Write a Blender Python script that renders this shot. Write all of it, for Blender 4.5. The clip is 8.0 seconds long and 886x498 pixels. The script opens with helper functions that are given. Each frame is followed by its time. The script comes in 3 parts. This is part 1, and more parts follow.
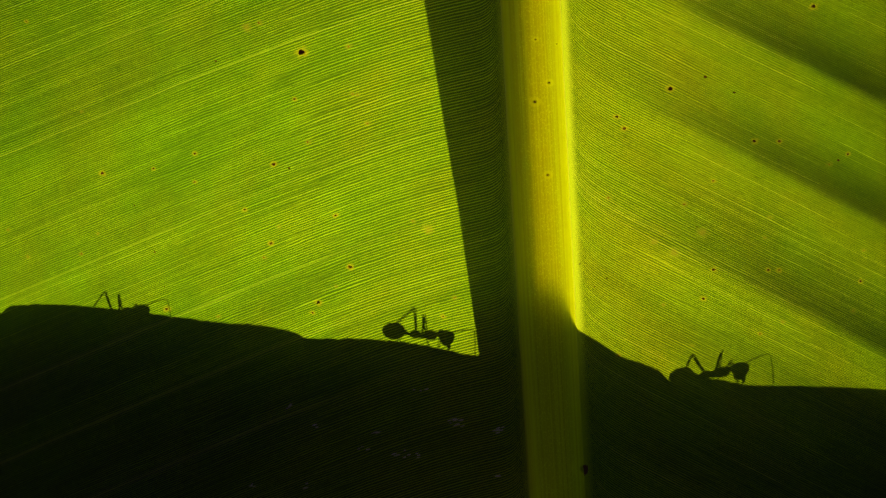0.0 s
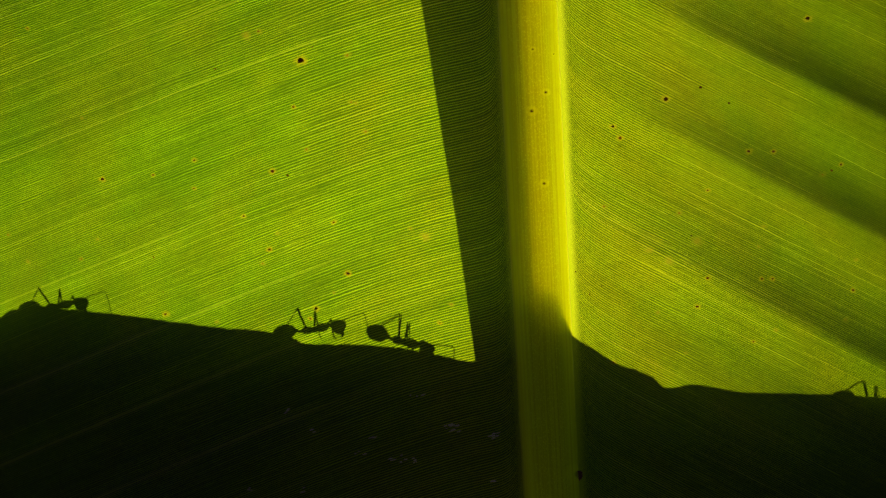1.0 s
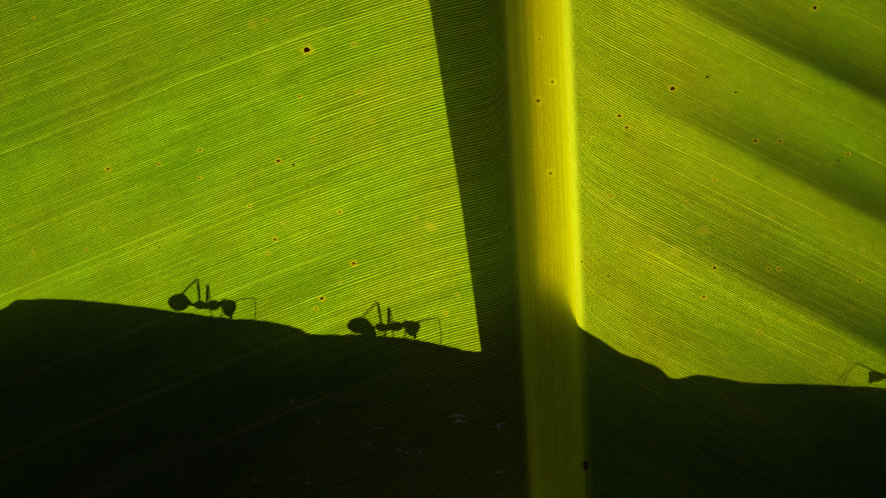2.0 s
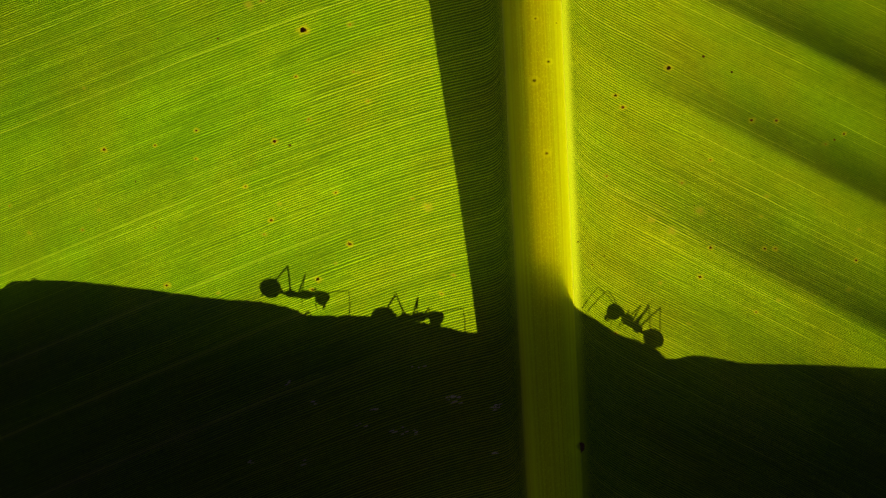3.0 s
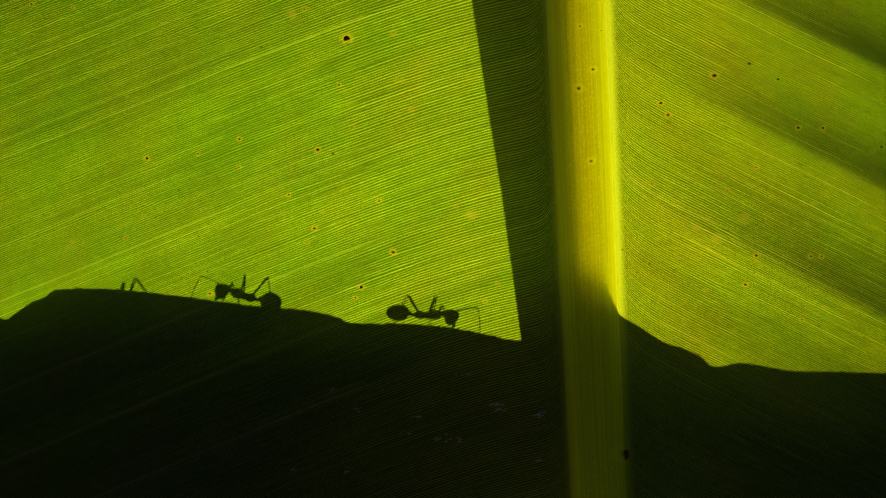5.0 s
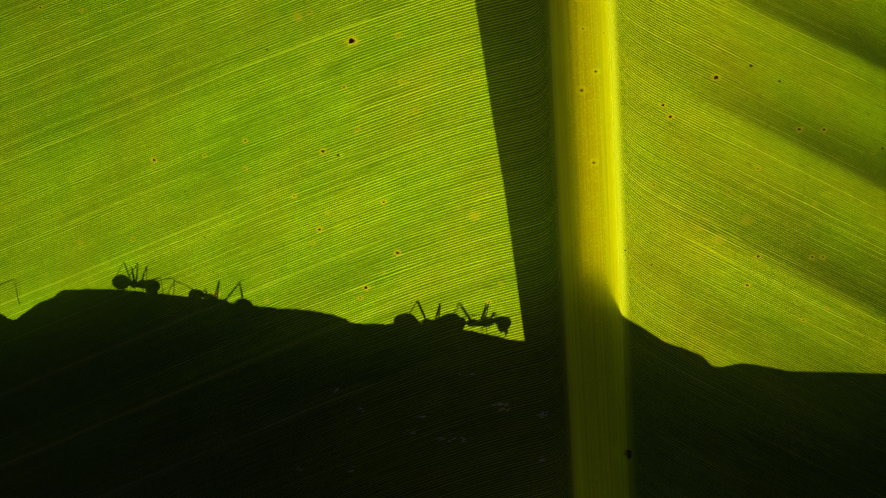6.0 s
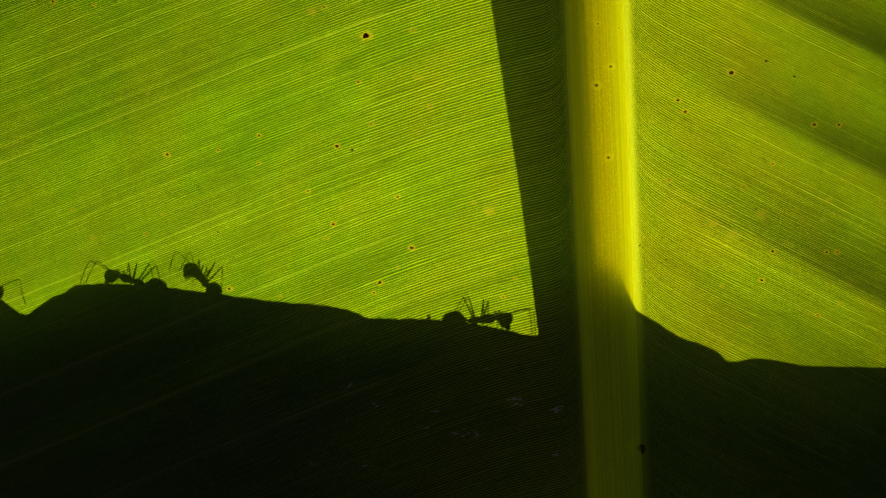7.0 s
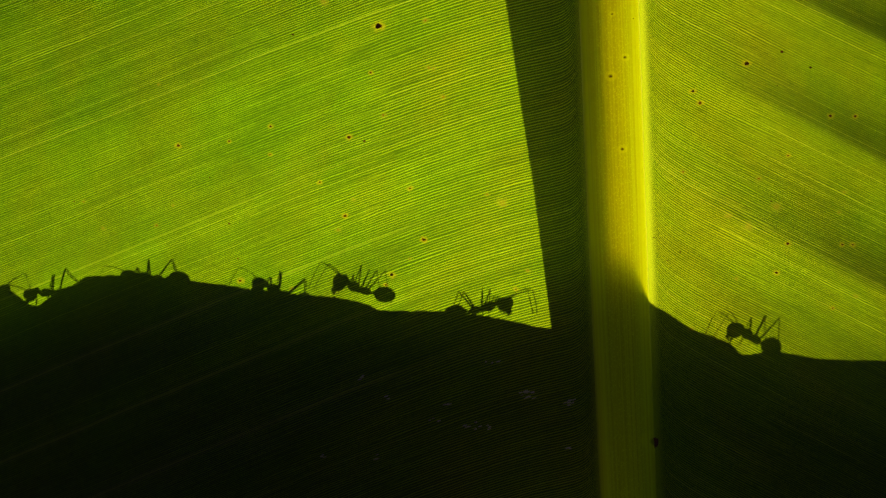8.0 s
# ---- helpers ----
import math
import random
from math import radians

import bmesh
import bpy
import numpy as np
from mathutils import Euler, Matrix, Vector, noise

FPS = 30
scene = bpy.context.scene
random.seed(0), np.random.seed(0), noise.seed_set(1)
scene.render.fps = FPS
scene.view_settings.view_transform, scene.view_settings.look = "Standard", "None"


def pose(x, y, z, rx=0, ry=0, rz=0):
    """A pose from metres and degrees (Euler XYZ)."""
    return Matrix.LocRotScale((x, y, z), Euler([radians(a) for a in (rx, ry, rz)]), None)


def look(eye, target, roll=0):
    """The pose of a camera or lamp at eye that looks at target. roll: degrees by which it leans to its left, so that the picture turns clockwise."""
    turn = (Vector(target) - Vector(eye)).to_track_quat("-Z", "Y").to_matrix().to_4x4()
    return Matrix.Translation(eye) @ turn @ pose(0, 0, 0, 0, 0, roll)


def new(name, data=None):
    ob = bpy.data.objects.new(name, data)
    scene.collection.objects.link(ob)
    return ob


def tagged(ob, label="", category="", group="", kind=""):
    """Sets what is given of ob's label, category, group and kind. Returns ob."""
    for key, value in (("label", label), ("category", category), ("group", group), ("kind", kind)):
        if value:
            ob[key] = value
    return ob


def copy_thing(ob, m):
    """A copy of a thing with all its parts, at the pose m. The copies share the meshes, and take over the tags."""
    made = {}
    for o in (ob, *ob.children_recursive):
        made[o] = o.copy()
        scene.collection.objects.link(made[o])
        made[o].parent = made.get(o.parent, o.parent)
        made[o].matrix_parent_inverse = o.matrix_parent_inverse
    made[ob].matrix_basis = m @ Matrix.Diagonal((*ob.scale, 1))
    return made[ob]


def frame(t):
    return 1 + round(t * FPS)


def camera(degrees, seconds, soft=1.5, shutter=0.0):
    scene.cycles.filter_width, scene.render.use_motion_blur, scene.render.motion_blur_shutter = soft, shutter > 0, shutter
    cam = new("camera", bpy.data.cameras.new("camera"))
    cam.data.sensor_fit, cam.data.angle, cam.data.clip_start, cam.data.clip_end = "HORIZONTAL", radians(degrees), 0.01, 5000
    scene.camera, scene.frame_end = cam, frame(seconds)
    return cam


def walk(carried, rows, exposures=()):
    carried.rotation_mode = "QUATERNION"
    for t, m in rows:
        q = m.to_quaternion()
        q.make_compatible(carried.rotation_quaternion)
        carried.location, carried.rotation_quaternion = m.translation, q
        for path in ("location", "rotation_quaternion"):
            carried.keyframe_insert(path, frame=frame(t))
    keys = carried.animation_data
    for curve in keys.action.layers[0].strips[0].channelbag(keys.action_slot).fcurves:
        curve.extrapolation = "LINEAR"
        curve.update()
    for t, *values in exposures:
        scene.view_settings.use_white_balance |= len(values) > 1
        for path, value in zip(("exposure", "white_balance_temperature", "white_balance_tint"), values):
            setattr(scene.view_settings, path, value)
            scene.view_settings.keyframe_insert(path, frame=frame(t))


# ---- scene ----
cam = camera(40.0, 8.0, soft=1.45)
EYE = 1.30
PATH = [
    (0.0, 0.00000, 0.00000, 0.00000, 90.000, -0.000, 0.000),
    (0.2, -0.00034, -0.00012, -0.00023, 90.127, -0.061, 0.025),
    (0.3, -0.00043, -0.00018, -0.00009, 90.191, -0.092, 0.038),
    (0.5, -0.00002, -0.00029, 0.00048, 90.318, -0.153, 0.063),
    (0.7, 0.00028, -0.00066, 0.00071, 90.153, -0.197, -0.048),
    (0.9, 0.00008, -0.00102, 0.00092, 89.989, -0.241, -0.158),
    (1.0, -0.00017, -0.00120, 0.00098, 89.906, -0.263, -0.213),
    (1.2, -0.00040, -0.00116, 0.00068, 89.948, -0.283, -0.209),
    (2.3, -0.00079, -0.00094, -0.00106, 90.179, -0.393, -0.188),
    (2.5, -0.00072, -0.00090, -0.00145, 90.221, -0.413, -0.185),
    (2.8, -0.00041, -0.00092, -0.00246, 90.309, -0.409, -0.212),
    (3.0, -0.00041, -0.00094, -0.00324, 90.368, -0.406, -0.231),
    (3.2, -0.00058, -0.00096, -0.00270, 90.286, -0.363, -0.207),
    (3.5, -0.00089, -0.00099, -0.00193, 90.163, -0.299, -0.172),
    (3.7, -0.00094, -0.00080, -0.00130, 89.982, -0.296, 0.013),
    (4.0, -0.00098, -0.00052, -0.00078, 89.711, -0.289, 0.291),
    (4.2, -0.00175, -0.00039, -0.00101, 89.750, -0.256, 0.206),
    (4.3, -0.00257, -0.00033, -0.00123, 89.769, -0.239, 0.164),
    (4.4, -0.00345, -0.00027, -0.00145, 89.789, -0.222, 0.121),
    (4.5, -0.00407, -0.00020, -0.00147, 89.808, -0.206, 0.079),
    (4.7, -0.00394, -0.00043, -0.00130, 89.873, -0.216, 0.154),
    (5.8, -0.00397, -0.00169, -0.00235, 90.226, -0.272, 0.565),
    (6.0, -0.00354, -0.00191, -0.00215, 90.290, -0.283, 0.640),
    (6.2, -0.00406, -0.00209, -0.00168, 90.075, -0.232, 0.454),
    (6.5, -0.00494, -0.00236, -0.00092, 89.753, -0.157, 0.175),
    (6.8, -0.00537, -0.00211, -0.00167, 89.909, -0.235, 0.255),
    (7.0, -0.00584, -0.00193, -0.00207, 90.013, -0.288, 0.308),
    (7.2, -0.00656, -0.00170, -0.00211, 89.956, -0.283, 0.216),
    (7.5, -0.00748, -0.00136, -0.00224, 89.871, -0.276, 0.078),
    (7.7, -0.00718, -0.00128, -0.00249, 89.822, -0.322, 0.259),
    (8.0, -0.00667, -0.00117, -0.00235, 89.749, -0.390, 0.531),
]
walk(cam, [(t, pose(x, y, EYE + z, rx, ry, rz)) for t, x, y, z, rx, ry, rz in PATH])

# The near leaf hangs before the camera; its own space is in millimetres on paper: x across, y away, z up.
MM = 0.001
LEAF = pose(0, 0.12913, EYE, 8.751, 0, -7.726)
SUN = Vector((0.30, 1.0, 0.70))          # towards the sun, in the near leaf's space
SUN_DIR = SUN.normalized()
SUN_WORLD = (LEAF.to_3x3() @ SUN_DIR).normalized()

# ---- light ----
scene.view_settings.exposure = 0.0
world = bpy.data.worlds.new("world")
scene.world = world
world.use_nodes = True
sky = world.node_tree.nodes.new("ShaderNodeTexSky")
sky.sky_type, sky.sun_disc = "NISHITA", False
sky.sun_elevation = math.asin(SUN_WORLD.z)
sky.sun_rotation = math.atan2(SUN_WORLD.x, SUN_WORLD.y)
world.node_tree.nodes["Background"].inputs["Strength"].default_value = 0.08
world.node_tree.links.new(sky.outputs[0], world.node_tree.nodes["Background"].inputs["Color"])
sun_data = bpy.data.lights.new("sun", "SUN")
sun_data.energy, sun_data.angle, sun_data.color = 4.9, radians(0.95), (1.0, 0.95, 0.86)
sun = new("sun", sun_data)
sun.matrix_world = look(SUN_WORLD * 5 + Vector((0, 0, EYE)), (0, 0, EYE))


# ---- materials ----
class Nodes:
    """A small builder of node trees."""

    def __init__(self, name):
        self.mat = bpy.data.materials.new(name)
        self.mat.use_nodes = True
        self.tree = self.mat.node_tree
        self.tree.nodes.clear()
        self.out = self.tree.nodes.new("ShaderNodeOutputMaterial")

    def put(self, socket, value):
        if isinstance(value, bpy.types.NodeSocket):
            self.tree.links.new(value, socket)
        elif value is not None:
            if isinstance(value, tuple) and len(value) == 3 and socket.type == "RGBA":
                value = (*value, 1)
            socket.default_value = value

    def node(self, kind, **values):
        n = self.tree.nodes.new("ShaderNode" + kind)
        for key, value in values.items():
            self.put(n.inputs[key.replace("_", " ")], value)
        return n

    def math(self, op, a, b=None, c=None, clamp=False):
        n = self.tree.nodes.new("ShaderNodeMath")
        n.operation, n.use_clamp = op, clamp
        for i, v in enumerate((a, b, c)):
            self.put(n.inputs[i], v)
        return n.outputs[0]

    def mix(self, f, a, b, blend="MIX"):
        n = self.tree.nodes.new("ShaderNodeMix")
        n.data_type, n.blend_type = "RGBA", blend
        self.put(n.inputs[0], f)
        self.put(n.inputs[6], a)
        self.put(n.inputs[7], b)
        return n.outputs[2]

    def remap(self, v, a, b, c=0.0, d=1.0, smooth=True):
        n = self.tree.nodes.new("ShaderNodeMapRange")
        n.interpolation_type = "SMOOTHSTEP" if smooth else "LINEAR"
        for i, x in enumerate((v, a, b, c, d)):
            self.put(n.inputs[i], x)
        return n.outputs[0]

    def noise(self, vector, scale, detail=3.0, rough=0.55):
        n = self.node("TexNoise", Scale=scale, Detail=detail, Roughness=rough)
        self.put(n.inputs["Vector"], vector)
        return n.outputs["Fac"]

    def uv(self, name):
        n = self.tree.nodes.new("ShaderNodeUVMap")
        n.uv_map = name
        s = self.node("SeparateXYZ")
        self.put(s.inputs[0], n.outputs[0])
        return n.outputs[0], s.outputs[0], s.outputs[1]

    def vec(self, x, y, z=0.0):
        n = self.node("CombineXYZ")
        for i, v in enumerate((x, y, z)):
            self.put(n.inputs[i], v)
        return n.outputs[0]

    def bump(self, height, strength, distance):
        n = self.node("Bump", Strength=strength, Distance=distance, Height=height)
        return n.outputs[0]

    def finish(self, shader):
        self.put(self.out.inputs[0], shader)
        return self.mat


def fleck_ring(m, col, layer, pale, heart, weight, inner):
    """Yellowed rings round the dead flecks. The UV layer holds the way from the fleck's middle, in its own size."""
    _, x, y = m.uv(layer)
    place = m.tree.nodes.new("ShaderNodeTexCoord").outputs["Object"]
    r = m.math("SQRT", m.math("ADD", m.math("MULTIPLY", x, x), m.math("MULTIPLY", y, y)))
    r = m.math("ADD", r, m.math("MULTIPLY", m.math("SUBTRACT", m.noise(place, 2200.0, 3.0), 0.5), 1.3))
    ring = m.math("MULTIPLY", m.remap(r, 0.35, 1.05, 1.0, 0.0), weight)
    return m.mix(m.math("MULTIPLY", m.remap(r, 0.15, 0.5, 1.0, 0.0), inner), m.mix(ring, col, pale), heart)


MAJORS = ((-14.6, 0.7), (-7.3, 0.7), (0.2, 0.8), (7.6, 0.7), (16.6, 0.75), (23.9, 0.35), (30.1, 0.9), (37.1, 0.8), (44.6, 0.7))      # where the boldest veins of one half run, and how bold


def leaf_material(name, between, vein, bold, share=0.8, gloss=0.45, front=(0.13, 0.17, 0.10), shade_span=False):
    """A thin leaf with parallel veins. UV 'veins': x counts veins, y is the way out from the midrib in millimetres."""
    m = Nodes(name)
    _, c, d = m.uv("veins")
    wobble = m.noise(m.vec(m.math("MULTIPLY", c, 0.63 * 0.30), m.math("MULTIPLY", d, 0.08)), 1.0, 2.0)
    c2 = m.math("ADD", c, m.math("MULTIPLY", m.math("SUBTRACT", wobble, 0.5), 1.5))
    shiver = m.noise(m.vec(m.math("MULTIPLY", c, 0.45), m.math("MULTIPLY", d, 0.5), 3.0), 1.0, 2.0)
    c2 = m.math("ADD", c2, m.math("MULTIPLY", m.math("SUBTRACT", shiver, 0.5), 0.32))
    right = m.math("GREATER_THAN", c, 2000.0)
    # towards the margin new veins come in between the old ones, sooner in one bundle than in the next
    bundle = m.noise(m.vec(m.math("MULTIPLY", c, 0.30), m.math("MULTIPLY", d, 0.02), 11.0), 1.0, 2.0)
    out = m.math("ADD", m.math("ADD", d, m.math("MULTIPLY", m.math("SUBTRACT", bundle, 0.5), 20.0)), m.math("MULTIPLY", right, 9.5))
    ridge, cell, line = None, None, None
    for crowd, start in ((1.0, 0.0), (1.17, 19.0), (1.38, 33.0)):
        count = m.math("MULTIPLY", c2, crowd)
        wave = m.math("ADD", m.math("MULTIPLY", m.math("COSINE", m.math("MULTIPLY", count, 2 * math.pi)), 0.5), 0.5)
        if ridge is None:
            ridge, cell, line = wave, m.math("ROUND", count), m.math("POWER", wave, 2.6)
        else:
            over = m.remap(out, start, start + 5.0)
            ridge = m.math("ADD", ridge, m.math("MULTIPLY", m.math("SUBTRACT", wave, ridge), over))
            line = m.math("ADD", line, m.math("MULTIPLY", m.math("SUBTRACT", m.math("POWER", wave, 2.6), line), over))
            after = m.math("GREATER_THAN", out, start + 2.5)
            cell = m.math("ADD", cell, m.math("MULTIPLY", m.math("SUBTRACT", m.math("ROUND", count), cell), after))
    smooth = m.math("MULTIPLY", m.math("MULTIPLY", m.remap(d, 40.0, 58.0), m.remap(c2, 85.0, 50.0)), m.math("SUBTRACT", 1.0, right))
    major = None
    for place, weight in MAJORS:
        near = m.remap(m.math("ABSOLUTE", m.math("SUBTRACT", c2, float(round(place / 0.28)))), 0.05, 0.36, weight, 0.0)
        major = near if major is None else m.math("MAXIMUM", major, near)
    swell = None
    for place in (-7.3, 0.2, 7.6):
        near = m.remap(m.math("ABSOLUTE", m.math("SUBTRACT", c2, float(round(place / 0.28)))), 0.1, 2.0, 1.0, 0.0)
        swell = near if swell is None else m.math("MAXIMUM", swell, near)
    swell = m.math("MULTIPLY", swell, m.remap(d, 12.0, 36.0, 0.0, 0.55))
    major = m.math("MULTIPLY", major, m.remap(d, 1.0, 12.0, 0.35, 1.0))
    rand = m.node("TexWhiteNoise")
    rand.noise_dimensions = "1D"
    m.put(rand.inputs["W"], cell)
    r = rand.outputs["Value"]
    tufts = m.noise(m.vec(m.math("MULTIPLY", c, 0.63 * 0.08), m.math("MULTIPLY", d, 0.07)), 1.0, 3.0)
    bright = m.math("MULTIPLY", line, m.math("ADD", m.math("MULTIPLY", r, 0.34), m.remap(tufts, 0.3, 0.7, 0.50, 0.78)), clamp=True)
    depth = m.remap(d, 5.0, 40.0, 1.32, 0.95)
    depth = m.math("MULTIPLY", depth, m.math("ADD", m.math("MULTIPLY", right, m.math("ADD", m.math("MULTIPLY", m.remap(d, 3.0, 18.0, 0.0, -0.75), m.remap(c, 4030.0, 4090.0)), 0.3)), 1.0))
    # brighter near the midrib, most on the right: its curl sunward put into colour
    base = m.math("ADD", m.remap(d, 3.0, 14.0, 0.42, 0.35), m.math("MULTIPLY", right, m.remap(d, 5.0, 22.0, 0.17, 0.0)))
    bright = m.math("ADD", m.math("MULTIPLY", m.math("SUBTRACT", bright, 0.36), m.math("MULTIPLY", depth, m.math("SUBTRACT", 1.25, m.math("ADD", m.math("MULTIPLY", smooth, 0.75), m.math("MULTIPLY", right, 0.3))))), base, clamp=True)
    strong = m.math("MULTIPLY", m.remap(r, 0.86, 0.98), m.math("POWER", ridge, 3.0))
    fine = m.noise(m.vec(m.math("MULTIPLY", c, 1.3), m.math("MULTIPLY", d, 1.1)), 1.0, 4.0, 0.75)
    streak = m.noise(m.vec(m.math("MULTIPLY", c, 0.63 * 0.55), m.math("MULTIPLY", d, 0.16)), 1.0, 3.0)
    dash = m.remap(m.noise(m.vec(m.math("MULTIPLY", c, 0.63 * 0.8), m.math("MULTIPLY", d, 0.55), 7.0), 1.0, 2.0), 0.66, 0.74)
    blotch = m.noise(m.vec(m.math("MULTIPLY", c, 0.63 * 0.045), m.math("MULTIPLY", d, 0.10)), 1.0, 4.0, 0.6)
    col = m.mix(bright, between, vein)
    col = m.mix(m.math("MULTIPLY", strong, m.math("ADD", m.math("MULTIPLY", right, 0.12), 0.36)), col, bold)
    tone = m.math("ADD", m.remap(streak, 0.25, 0.75, 0.95, 1.05), m.math("MULTIPLY", m.math("SUBTRACT", fine, 0.5), 0.45))
    tone = m.math("MULTIPLY", tone, m.math("SUBTRACT", 1.0, m.math("MULTIPLY", dash, m.math("ADD", m.math("MULTIPLY", right, 0.12), 0.08))))
    yellow = m.math("ADD", m.remap(blotch, 0.3, 0.75, -0.08, 0.10), m.math("ADD", m.math("MULTIPLY", right, 0.08), m.remap(d, 8.0, 30.0, 0.07, -0.01)))
    hue = m.node("CombineColor", Red=m.math("MULTIPLY", tone, m.math("ADD", yellow, 0.98)), Green=m.math("MULTIPLY", tone, m.math("SUBTRACT", 1.04, m.math("MULTIPLY", yellow, 0.45))), Blue=tone)
    col = m.mix(1.0, col, hue.outputs[0], "MULTIPLY")
    grit = m.tree.nodes.new("ShaderNodeTexCoord").outputs["Object"]
    mottle = m.math("ADD", m.math("MULTIPLY", m.math("SUBTRACT", m.noise(grit, 1100.0, 3.0), 0.5), 0.26), m.math("MULTIPLY", m.math("SUBTRACT", m.noise(grit, 230.0, 3.0), 0.5), 0.26))
    mottle = m.math("ADD", mottle, m.math("MULTIPLY", m.math("SUBTRACT", m.noise(grit, 3600.0, 2.0, 0.7), 0.5), 0.30))
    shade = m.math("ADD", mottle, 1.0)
    col = m.mix(1.0, col, m.node("CombineColor", Red=m.math("ADD", shade, m.math("MULTIPLY", mottle, 0.35)), Green=shade, Blue=shade).outputs[0], "MULTIPLY")
    col = m.mix(m.math("MULTIPLY", m.math("MULTIPLY", major, major), 0.6), col, bold)
    col = m.mix(m.math("MULTIPLY", m.remap(d, 0.0, 0.7, 0.4, 0.0), m.math("SUBTRACT", 1.0, right)), col, (0.66, 0.70, 0.004))
    col = m.mix(m.math("MULTIPLY", m.remap(d, 0.0, 1.1, 0.9, 0.0), right), col, m.mix(m.math("MULTIPLY", line, m.remap(d, 0.0, 0.4)), (0.72, 0.78, 0.003), (0.92, 0.95, 0.03)))
    # colour darkens outward from the midrib, to deepen the shade this leaf casts
    if shade_span:
        lo, hi = shade_span
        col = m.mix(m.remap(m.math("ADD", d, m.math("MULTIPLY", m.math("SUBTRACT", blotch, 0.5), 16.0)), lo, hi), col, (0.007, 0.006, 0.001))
    col = fleck_ring(m, col, "fleck", (0.70, 0.56, 0.006), (0.20, 0.09, 0.002), 0.55, 1.0)
    col = fleck_ring(m, col, "pale_fleck", (0.52, 0.47, 0.010), (0.46, 0.30, 0.008), 0.32, 0.30)
    normal = m.bump(m.math("ADD", line, m.math("MULTIPLY", strong, 0.6)), 0.35, 0.00010)
    back = m.node("BsdfTranslucent", Color=col, Normal=normal)
    face = m.node("BsdfPrincipled", Base_Color=m.mix(m.math("MAXIMUM", m.math("MULTIPLY", strong, m.math("ADD", m.math("MULTIPLY", right, 0.5), m.remap(d, 6.0, 14.0, 0.55, 0.12))), m.math("MAXIMUM", swell, m.math("MULTIPLY", major, m.remap(tufts, 0.38, 0.6, 0.0, 0.7)))), front, (0.58, 0.42, 0.24)), Roughness=gloss, Normal=normal)
    mixed = m.node("MixShader", Fac=share)
    m.put(mixed.inputs[1], face.outputs[0])
    m.put(mixed.inputs[2], back.outputs[0])
    return m.finish(mixed.outputs[0])


def midrib_material():
    """Pale spongy midrib that lets light wander through it. UV 'rib': x across from -1 to 1, y along in millimetres."""
    m = Nodes("midrib_tissue")
    _, a, z = m.uv("rib")
    fib = m.noise(m.vec(m.math("MULTIPLY", a, 16.0), m.math("MULTIPLY", z, 0.02)), 1.0, 3.0, 0.65)
    cords = m.remap(m.noise(m.vec(m.math("MULTIPLY", a, 11.0), m.math("MULTIPLY", z, 0.006), 3.0), 1.0, 1.0), 0.52, 0.66)
    dots = m.node("TexVoronoi", Scale=1.0)
    m.put(dots.inputs["Vector"], m.vec(m.math("MULTIPLY", a, 19.0), m.math("MULTIPLY", z, 4.0)))
    dot = m.math("MULTIPLY", m.remap(dots.outputs["Distance"], 0.10, 0.50, 1.0, 0.0), m.remap(m.math("ABSOLUTE", a), 0.3, 0.95, 1.0, 0.1))
    col = m.mix(m.remap(fib, 0.3, 0.7), (0.76, 0.66, 0.002), (0.92, 0.86, 0.008))
    col = m.mix(m.math("MULTIPLY", m.math("MAXIMUM", m.math("MULTIPLY", cords, 0.4), dot), 0.6), col, (0.99, 0.97, 0.06))
    side = m.math("ABSOLUTE", a)
    col = m.mix(1.0, col, m.mix(m.remap(side, 0.25, 0.6), (0.85, 0.88, 0.4), (0.88, 0.98, 1.0)), "MULTIPLY")
    normal = m.bump(m.math("ADD", fib, dot), 0.25, 0.0001)
    p = m.node("BsdfPrincipled", Base_Color=col, Roughness=0.5, Normal=normal, Subsurface_Weight=1.0, Subsurface_Scale=0.0155, Specular_IOR_Level=0.2)
    p.inputs["Subsurface Radius"].default_value = (1.12, 0.95, 0.03)
    # the skin: dull but for pale dots, cords and the rings of flecks; it darkens towards the blade
    _, x, y = m.uv("fleck")
    r = m.math("SQRT", m.math("ADD", m.math("MULTIPLY", x, x), m.math("MULTIPLY", y, y)))
    clear = m.math("MAXIMUM", m.math("MAXIMUM", m.math("MULTIPLY", cords, 0.4), m.math("MULTIPLY", dot, 0.8)), m.remap(r, 0.9, 1.3, 1.0, 0.0))
    skin = m.math("MULTIPLY", m.math("SUBTRACT", 1.0, clear), m.remap(fib, 0.3, 0.7, 0.22, 0.14))
    skin = m.math("MULTIPLY", skin, m.remap(side, 0.45, 0.8, 1.0, 0.3))
    skin = m.math("MAXIMUM", skin, m.math("MAXIMUM", m.remap(a, -0.85, -1.0, 0.0, 0.3), m.remap(a, 0.95, 1.0, 0.0, 0.2)))
    skin = m.math("MAXIMUM", skin, m.remap(r, 0.25, 0.5, 0.6, 0.0))
    peel = m.node("BsdfPrincipled", Base_Color=(0.07, 0.06, 0.006), Roughness=0.6, Normal=normal, Specular_IOR_Level=0.2)
    mixed = m.node("MixShader", Fac=skin)
    m.put(mixed.inputs[1], p.outputs[0])
    m.put(mixed.inputs[2], peel.outputs[0])
    return m.finish(mixed.outputs[0])


